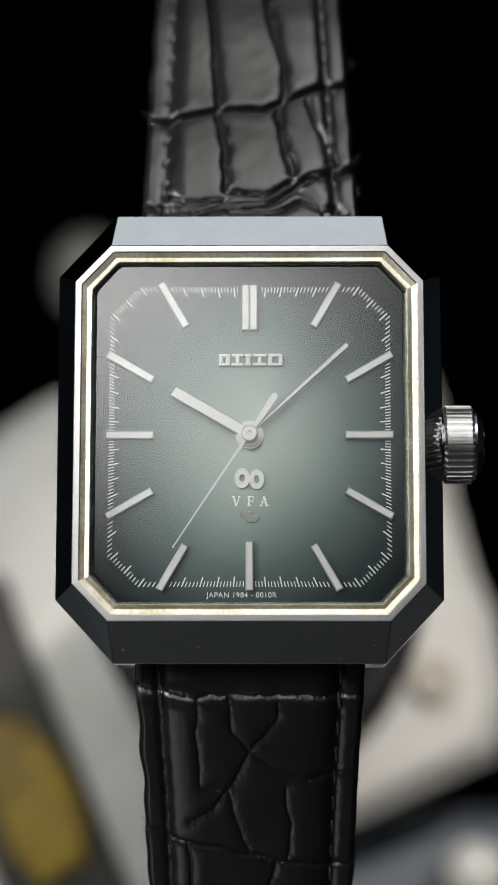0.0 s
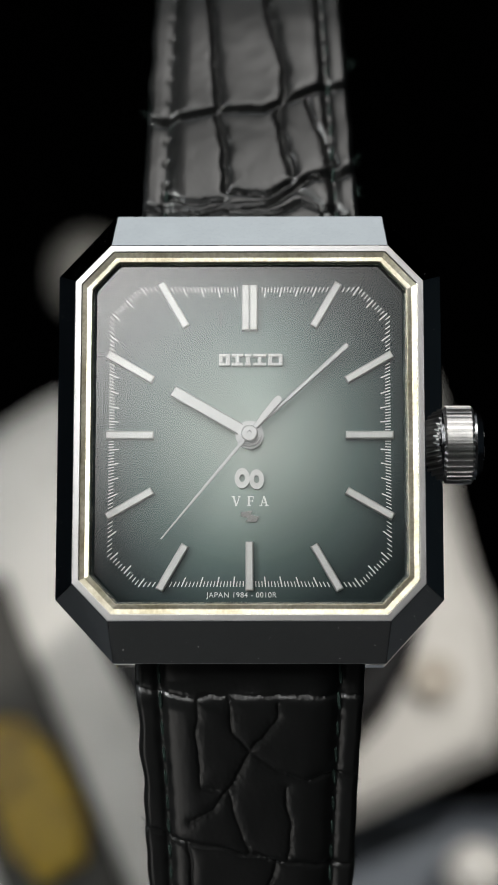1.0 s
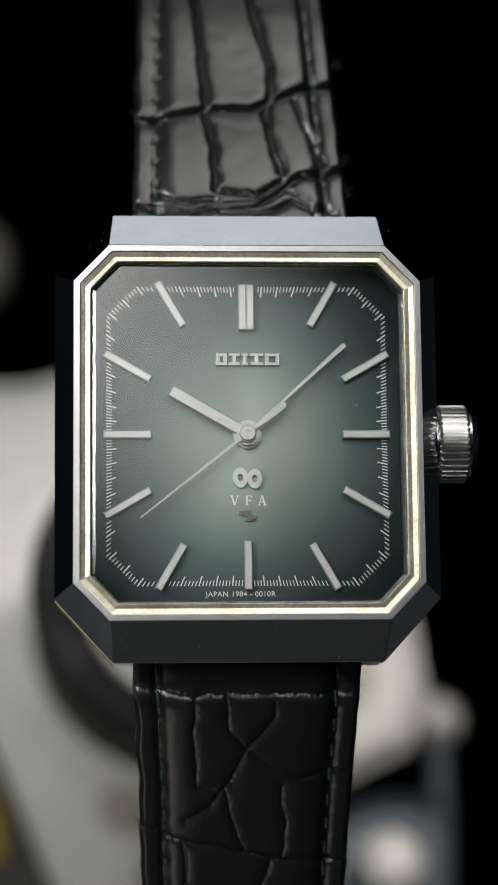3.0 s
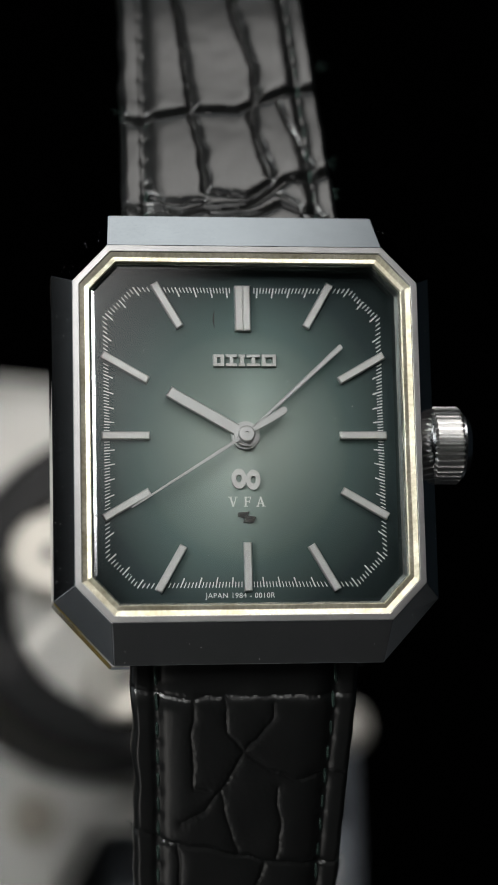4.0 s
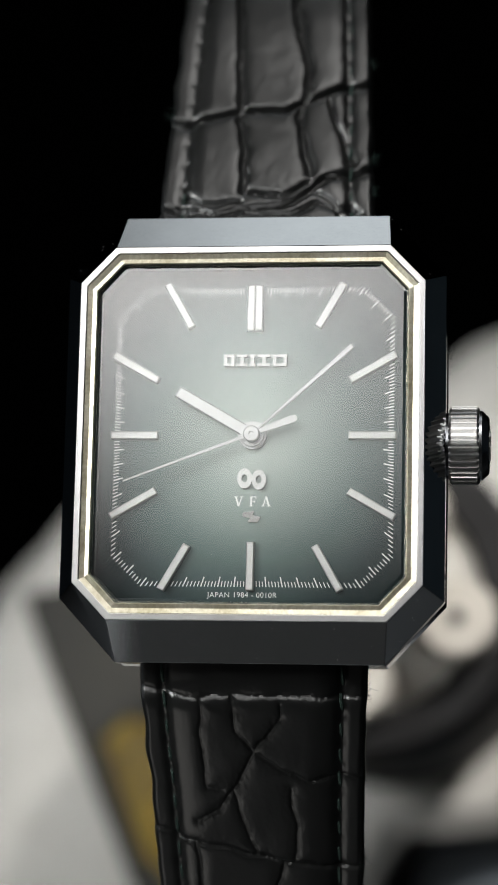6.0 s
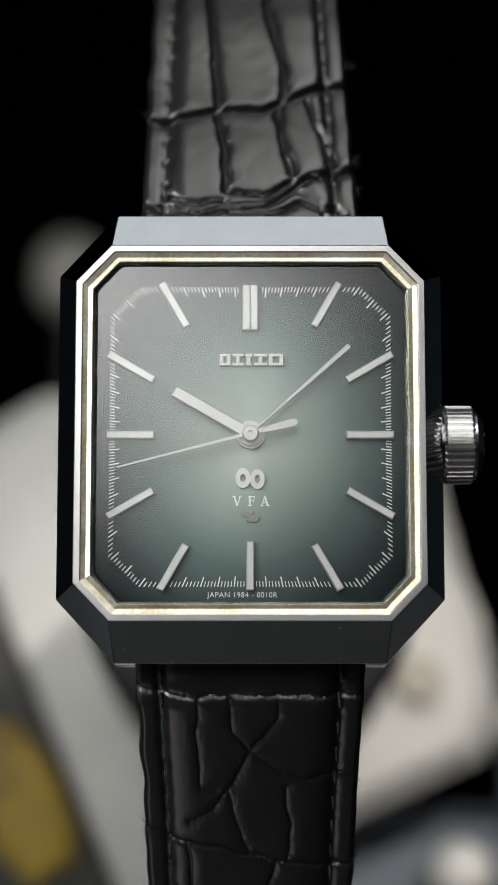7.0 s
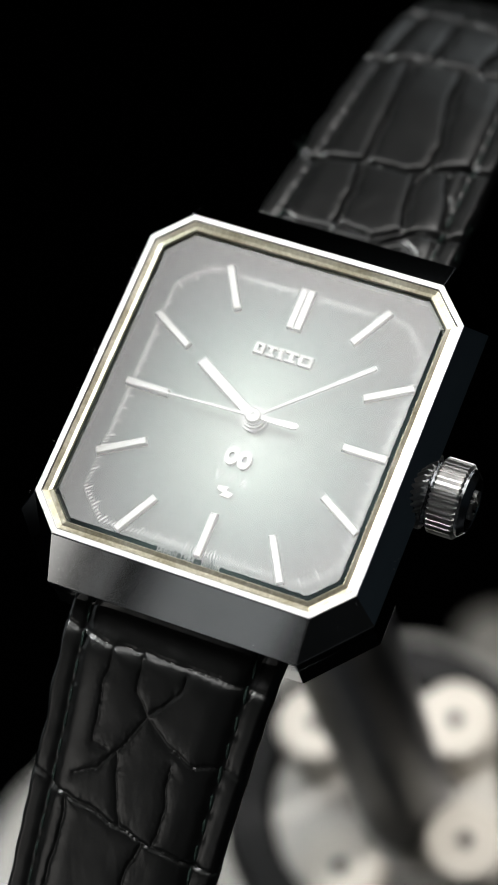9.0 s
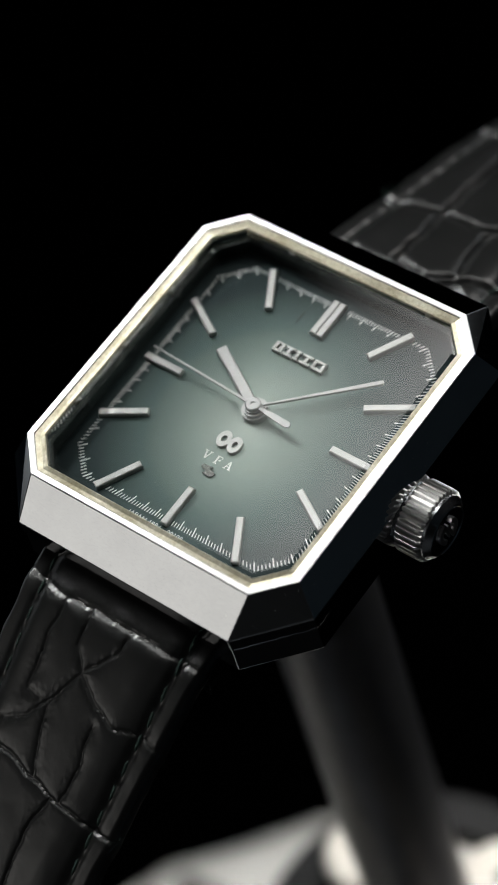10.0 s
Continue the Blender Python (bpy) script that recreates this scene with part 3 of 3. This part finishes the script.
    q = np.stack([idx[:-1, :-1], idx[:-1, 1:], idx[1:, 1:], idx[1:, :-1]], -1).reshape(-1, 4)
    o = nu * nv
    faces = q.tolist() + (q[:, ::-1] + o).tolist()
    rim = idx[0].tolist() + idx[1:, -1].tolist() + idx[-1, -2::-1].tolist() + idx[-2:0:-1, 0].tolist()
    faces += [(a, b, b + o, a + o) for a, b in zip(rim, rim[1:] + rim[:1])]
    me = bpy.data.meshes.new(name)
    me.from_pydata(np.concatenate([front, back]).tolist(), [], faces)
    me.materials.append(LEATHER)
    me.update()
    b2 = bmesh.new()
    b2.from_mesh(me)
    bmesh.ops.recalc_face_normals(b2, faces=b2.faces)
    b2.to_mesh(me)
    b2.free()
    ob = new(name, me)
    ob.parent = watch
    ob["label"] = label
    smooth(ob, 60)
    # stitches: short slanted threads sunk along both borders
    bm = bmesh.new()
    for side in (-1, 1):
        q = 3.0
        while q < s[-1] - 2:
            i = int(np.searchsorted(s, q))
            y, z = c[i]
            n2 = nrm[i]
            t2 = tang[i]
            x = side * (half[i] - 2.15)
            rings = []
            for f, r in ((-1.0, 0.10), (-0.5, 0.17), (0.5, 0.17), (1.0, 0.10)):
                py, pz = y + n2[0] * (0.95 - 0.12 * f * f) + t2[0] * f * 0.8, z + n2[1] * (0.95 - 0.12 * f * f) + t2[1] * f * 0.8
                rings.append([(x + r * math.cos(a) + 0.06 * f, py + r * math.sin(a) * n2[0], pz + r * math.sin(a) * n2[1]) for a in [math.pi * k / 3 for k in range(6)]])
            loops(bm, rings)
            q += 2.45
    st = part("stitching", bm, THREAD, ob, "dark green sunken stitching")
    tagged(st, kind="stuff")
    return ob


def upper(*pts):
    return [((x - 441) * 0.0541, 25.75 + (290 - y) * 0.0585) for x, y in pts]


def lower(*pts):
    return [((x - 441) * 0.0519, -20.5 - (y - 1185) * 0.0498) for x, y in pts]


strap("upper_strap", [(5.8, 15.5), (6.9, 19.5), (9.3, 27.0), (12.0, 34.0), (15.4, 43.5), (21.0, 54.0), (29.5, 63.0), (40.0, 69.0)],
      [(15, 10.2), (20, 10.1), (33, 9.55), (45, 9.1), (70, 8.3)],
      [(0.26, 0.75, upper((230, 196), (298, 197), (349, 187), (406, 179), (467, 179), (498, 164), (539, 146), (570, 133), (640, 120))),
       (0.24, 0.7, upper((240, 352), (277, 359), (318, 361), (354, 369), (406, 359), (467, 354), (513, 328), (549, 303), (640, 285))),
       (0.24, 0.7, upper((362, -90), (370, 0), (377, 77), (383, 154), (385, 200), (395, 256), (400, 325))),
       (0.24, 0.7, upper((462, -90), (475, 0), (493, 67), (503, 138), (488, 190), (498, 241), (513, 297))),
       (0.16, 0.45, upper((539, 159), (559, 215), (585, 277))),
       (0.18, 0.5, upper((400, 328), (467, 338), (513, 313))),
       (0.16, 0.4, upper((300, 340), (330, 352), (395, 346))),
       (0.16, 0.45, upper((406, 366), (470, 372), (530, 352), (600, 366))),
       (0.16, 0.4, upper((520, 330), (560, 350), (575, 385))),
       (0.24, 0.7, upper((220, -70), (300, -75), (400, -95), (500, -90), (640, -115))),
       (0.24, 0.6, upper((400, -95), (395, -190), (390, -300))), (0.24, 0.6, upper((490, -90), (500, -180), (505, -300))),
       (0.24, 0.6, upper((220, -240), (350, -250), (500, -235), (640, -250)))],
      1, "upper strap half of glossy black alligator leather")
strap("lower_strap", [(2.6, -15.5), (3.9, -20.5), (9.0, -30.8), (12.0, -36.3), (16.2, -44.0), (23.0, -53.0), (32.0, -61.0), (43.0, -66.0)],
      [(15, 10.3), (20.5, 10.2), (31, 9.6), (43, 9.2), (70, 8.2)],
      [(0.22, 0.6, lower((240, 1216), (291, 1220), (351, 1227), (403, 1222), (470, 1227), (568, 1222), (640, 1230))),
       (0.26, 0.8, lower((240, 1455), (263, 1460), (315, 1476), (387, 1484), (455, 1504), (501, 1517), (553, 1517), (640, 1525))),
       (0.16, 0.5, lower((491, 1240), (491, 1258), (439, 1320), (403, 1383), (377, 1419), (335, 1442))),
       (0.14, 0.45, lower((405, 1222), (410, 1284), (444, 1320))),
       (0.16, 0.5, lower((444, 1320), (491, 1352), (543, 1367), (594, 1357), (640, 1370))),
       (0.14, 0.35, lower((348, 1230), (348, 1284), (356, 1383), (387, 1383))),
       (0.14, 0.35, lower((501, 1383), (511, 1450), (505, 1515))),
       (0.12, 0.35, lower((403, 1383), (418, 1440), (440, 1498))),
       (0.20, 0.6, lower((335, 1480), (338, 1575), (330, 1700))), (0.20, 0.6, lower((485, 1517), (468, 1580), (475, 1700))),
       (0.24, 0.7, lower((240, 1690), (350, 1705), (480, 1700), (640, 1715))),
       (0.22, 0.6, lower((380, 1705), (390, 1850))), (0.22, 0.6, lower((500, 1700), (495, 1850)))],
      -1, "lower strap half of glossy black alligator leather")


# ---- the apparatus behind the watch ----
def apparatus():
    root = thing("metal_stand", 0, 126, -297.5, "pale grey painted metal stand with round hub and rod", "stand")
    dz = 297.5

    def q(bm):
        bmesh.ops.translate(bm, verts=bm.verts, vec=Vector((0, -126, dz)) * MM)
        return bm
    # tapered body
    bm = bmesh.new()
    out = [(-80, -297.5), (-4, -297.5), (-4, -44), (1, -36), (16, -34.5), (40, -23.5), (43, -14), (41, 0), (37, 10), (34, 22), (32, 38), (28, 50), (21, 54), (13, 50.5), (6, 45), (-6, 43), (-17, 44), (-27, 41.5), (-37, 41), (-46, 35.5), (-54, 27), (-63, 15), (-71, 6), (-77, -8), (-80, -28)]
    prism(bm, out, 200, 262, 4.0)
    part("body", q(bm), WHITE_PAINT, root, "pale grey painted metal body with a rounded top")
    bm = bmesh.new()
    lathe(bm, [(26.5, 202), (25.5, 198), (24.2, 192), (24.0, 132), (23.4, 130), (22.2, 129.6), (21.7, 131), (21.7, 140)], centre=(-0.2, 0, -1.5), steps=72)
    smooth(part("neck", q(bm), RING_BLACK, root, "black round neck"), 40)
    # recess panel low on the body
    bm = bmesh.new()
    prism(bm, [(-66, 5), (-45, 8), (-42.5, 1), (-23.2, -45), (0.5, -102), (-21.5, -102), (-44.5, -46), (-64, 0)], 197.5, 202, 0.6)
    part("recess_panel", q(bm), BROWN_GREY, root, "dull dark grey panel")
    bm = bmesh.new()
    prism(bm, [(-47, -17), (-41, -17), (-35, -23), (-30, -34), (-30, -41), (-37, -45), (-42.5, -40), (-47, -30), (-50.5, -21)], 195.0, 198, 1.2)
    part("yellow_patch", q(bm), YELLOW, root, "worn yellow painted patch on the dark panel")
    for x, z in ((29.3, -10), (-10.7, -33)):
        bm = bmesh.new()
        lathe(bm, [(4.2, 203), (4.2, 198.5), (3.6, 197.8), (0, 197.8)], centre=(x, 0, z), steps=28)
        smooth(part("screw_head", q(bm), SCREW_METAL, root, "worn brownish screw head"), 40)
    bm = bmesh.new()
    lathe(bm, [(22.6, 139), (22.6, 128.2), (22.2, 127.6), (17.2, 127.6), (16.8, 128.2), (16.8, 142)], centre=(-0.2, 0, -1.5), steps=72)
    smooth(part("black_ring", q(bm), RING_BLACK, root, "matt black ring round the hub"), 40)
    bm = bmesh.new()
    lathe(bm, [(16.7, 130.0), (16.6, 131.0), (16.5, 140.0), (16.0, 141.0), (8.2, 141.0), (7.6, 139.5), (0, 139.5)], centre=(0.5, 0, -2), steps=72)
    smooth(part("hub_plate", q(bm), WHITE_PAINT, root, "pale round hub plate"), 40)
    for x, z in ((-1.1, -14.5), (13.5, -5.5), (6.5, 9.8), (-11.5, 3.0)):
        bm = bmesh.new()
        lathe(bm, [(5.6, 142), (5.6, 119.5), (5.0, 118.6), (1.0, 118.6), (0.8, 121.0), (0.0, 121.0)], centre=(x, 0, z), steps=40)
        pad = smooth(part("screw_pad", q(bm), PAD_METAL, root, "pale round pad with a small hole"), 40)
        bm = bmesh.new()
        lathe(bm, [(1.15, 121.2), (1.15, 118.5), (0.0, 118.5)], centre=(x, 0, z), steps=16)
        part("screw_hole", q(bm), BLACK_RUBBER, pad, "dark screw hole")
    bm = bmesh.new()
    bm2 = [(0.3, 8.0, -0.3), (2.8, 140.5, -1.4)]
    a, b = Vector(bm2[0]), Vector(bm2[1])
    d = (b - a).normalized()
    e1 = d.cross(Vector((0, 0, 1))).normalized()
    e2 = d.cross(e1)
    loops(bm, [[tuple(a + d * t + (e1 * math.cos(k * math.pi / 16) + e2 * math.sin(k * math.pi / 16)) * r) for k in range(32)] for t, r in ((0, 6.1), (110, 6.5), (132, 7.2))])
    smooth(part("rod", q(bm), ROD_METAL, root, "grey metal rod that carries the watch"), 40)
    return root


apparatus()


def knob_post():
    """A blue grey block that carries two bright balls."""
    root = thing("control_block", 32, 240, -297.5, "blue grey metal block with two bright ball knobs", "control block")
    bm = bmesh.new()
    loops(bm, [[(x, y, z) for x, y in ((a, 26), (a, -16), (b, -16), (b, 26))] for a, b, z in ((-30, 18, 0), (-30, 18, 256), (-26, 14, 266))])
    bevelled(bm, 3.0, 20, 3)
    part("block", bm, BLUE_METAL, root, "blue grey metal block")
    for x, y, z, r, base in ((16.5, -10, 280, 4.6, 254), (5.5, -24, 254, 6.0, 236)):
        bm = bmesh.new()
        lathe(bm, [(0, z - r)] + [(r * math.sin(a), z - r * math.cos(a)) for a in [math.pi * k / 14 for k in range(1, 14)]] + [(0, z + r)], "z", centre=(x, y, 0), steps=32)
        ball = smooth(part("ball_knob", bm, WHITE_PAINT, root, "bright pale ball knob"))
        bm = bmesh.new()
        if base > 250:
            lathe(bm, [(r * 0.45, base), (r * 0.4, z - r * 0.8)], "z", centre=(x, y, 0), steps=20)
        else:
            lathe(bm, [(r * 0.45, y + r * 0.8), (r * 0.5, -12)], "y", centre=(x, 0, z), steps=20)
        smooth(part("stalk", bm, BLUE_METAL, ball), 40)


knob_post()


def posts():
    """A pale rounded knob on a post that stands behind the apparatus."""
    for x, z, r, ln in ((-57.5, 151, 11.5, 27),):
        root = thing("metal_post", x, 520, -300, "pale metal capsule on a dark post behind the stand", "post")
        bm = bmesh.new()
        h = z + 300
        cap = [(r * math.cos(a), r * math.sin(a)) for a in (0.0, 0.4, 0.8, 1.2)]
        lathe(bm, [(0, h - ln)] + [(a, h - ln + r - b) for a, b in cap[::-1]] + [(a, h - r + b) for a, b in cap] + [(0, h)], "z", steps=28)
        smooth(part("capsule", bm, PAD_METAL, root, "pale rounded capsule"), 60)
        bm = bmesh.new()
        lathe(bm, [(16, 0), (16, 5), (3, 7), (2.5, h - ln + 1)], "z", steps=32)
        smooth(part("post", bm, BLACK_RUBBER, root, "dark post with round foot"), 40)


posts()


# ---- small traces of wear ----
def dust():
    """Tiny pale specks on the polished bevels and on the dial's edge."""
    rng = random.Random(7)
    bm = bmesh.new()

    def speck(p, r):
        vs = [bm.verts.new((Vector(p) + Vector(o) * r) * MM) for o in ((1, 0, 0), (-1, 0, 0), (0, 1, 0), (0, -1, 0), (0, 0, 1), (0, 0, -1))]
        for a in (0, 1):
            for b in (2, 3):
                for c in (4, 5):
                    bm.faces.new((vs[a], vs[b], vs[c]))
    inner, outer = octagon(*RIM, -2.5), octagon(*EDGE, 0.5)
    for _ in range(120):
        k = rng.choice((0, 1, 1, 1, 2, 3, 3, 5, 5, 5, 6))
        a, b, c, d = (Vector(q) for q in (inner[k], inner[(k + 1) % 8], outer[k], outer[(k + 1) % 8]))
        u, v = rng.uniform(0.03, 0.97), rng.uniform(0.08, 0.95)
        speck(a.lerp(b, u).lerp(c.lerp(d, u), v), rng.choice((0.012, 0.016, 0.02, 0.03)))
    for _ in range(14):
        speck((rng.uniform(-12.5, 12.5), 0.48, rng.uniform(-13.5, 12)), rng.choice((0.02, 0.03, 0.04)))
    for _ in range(46):
        k = rng.randrange(8)
        a, b = Vector(octagon(14.05, 15.33, 11.6, 12.75, -2.36)[k]), Vector(octagon(14.05, 15.33, 11.6, 12.75, -2.36)[(k + 1) % 8])
        speck(a.lerp(b, rng.random()), rng.uniform(0.03, 0.07))
    tagged(part("dust", bm, PRINT, watch, "tiny pale dust specks"), kind="stuff")
    bm = bmesh.new()
    loops(bm, [[(-2.62 + 0.1 * f * f + w, 0.44, 10.35 + 0.8 * f), (-2.62 + 0.1 * f * f - w, 0.44, 10.35 + 0.8 * f), (-2.62 + 0.1 * f * f, 0.50, 10.35 + 0.8 * f)] for f, w in ((-1, 0.02), (-0.4, 0.06), (0.3, 0.08), (1, 0.02))])
    part("fibre", bm, BLACK_RUBBER, watch, "dark fibre lying on the dial")


dust()


def frayed_threads():
    """Tufts of dark green thread where the leather's creases meet its edges."""
    rng = random.Random(11)
    for parent, spots in (("upper_strap", ((-9.75, 10.6, 32.6), (9.3, 10.2, 37.0), (9.75, 8.0, 27.0), (9.9, 7.2, 24.0))), ("lower_strap", ((9.4, 10.2, -29.6), (9.2, 12.4, -37.2), (-9.3, 12.0, -34.4), (9.9, 7.4, -22.4)))):
        for x, y, z in spots:
            bm = bmesh.new()
            for _ in range(26):
                p = Vector((x + rng.uniform(-0.5, 0.3) * (1 if x > 0 else -1), y + rng.uniform(-0.5, 0.3), z + rng.uniform(-0.6, 0.6)))
                d = Vector((rng.uniform(-0.3, 1.0) * (1 if x > 0 else -1), rng.uniform(-0.7, 0.2), rng.uniform(-0.8, 0.8))).normalized()
                bend = Vector((rng.uniform(-1, 1), rng.uniform(-1, 1), rng.uniform(-1, 1))) * 0.25
                ln = rng.uniform(0.3, 0.8)
                side = d.cross(Vector((0.3, 1, 0.2))).normalized() * 0.022
                up = d.cross(side).normalized() * 0.022
                loops(bm, [[tuple(p + d * ln * f + bend * f * f + o * (1 - 0.7 * f)) for o in (side, up, -side - up)] for f in (0, 0.5, 1.0)])
            tagged(part("frayed_thread", bm, THREAD, bpy.data.objects[parent], "frayed dark green thread"), kind="stuff")


frayed_threads()


# ---- what moves: the hands ----
def motions():
    def turn(deg):
        return pose(0, 0, DIAL_Z * MM, 0, deg, 0)
    walk(hour_hand, [(0.0, turn(300.0)), (10.0, turn(300.08))])
    walk(minute_hand, [(0.0, turn(47.2)), (10.0, turn(48.2))])
    walk(second_hand, [(t * 1.0, turn(213.6 + 6.0 * t)) for t in range(0, 11)])


motions()
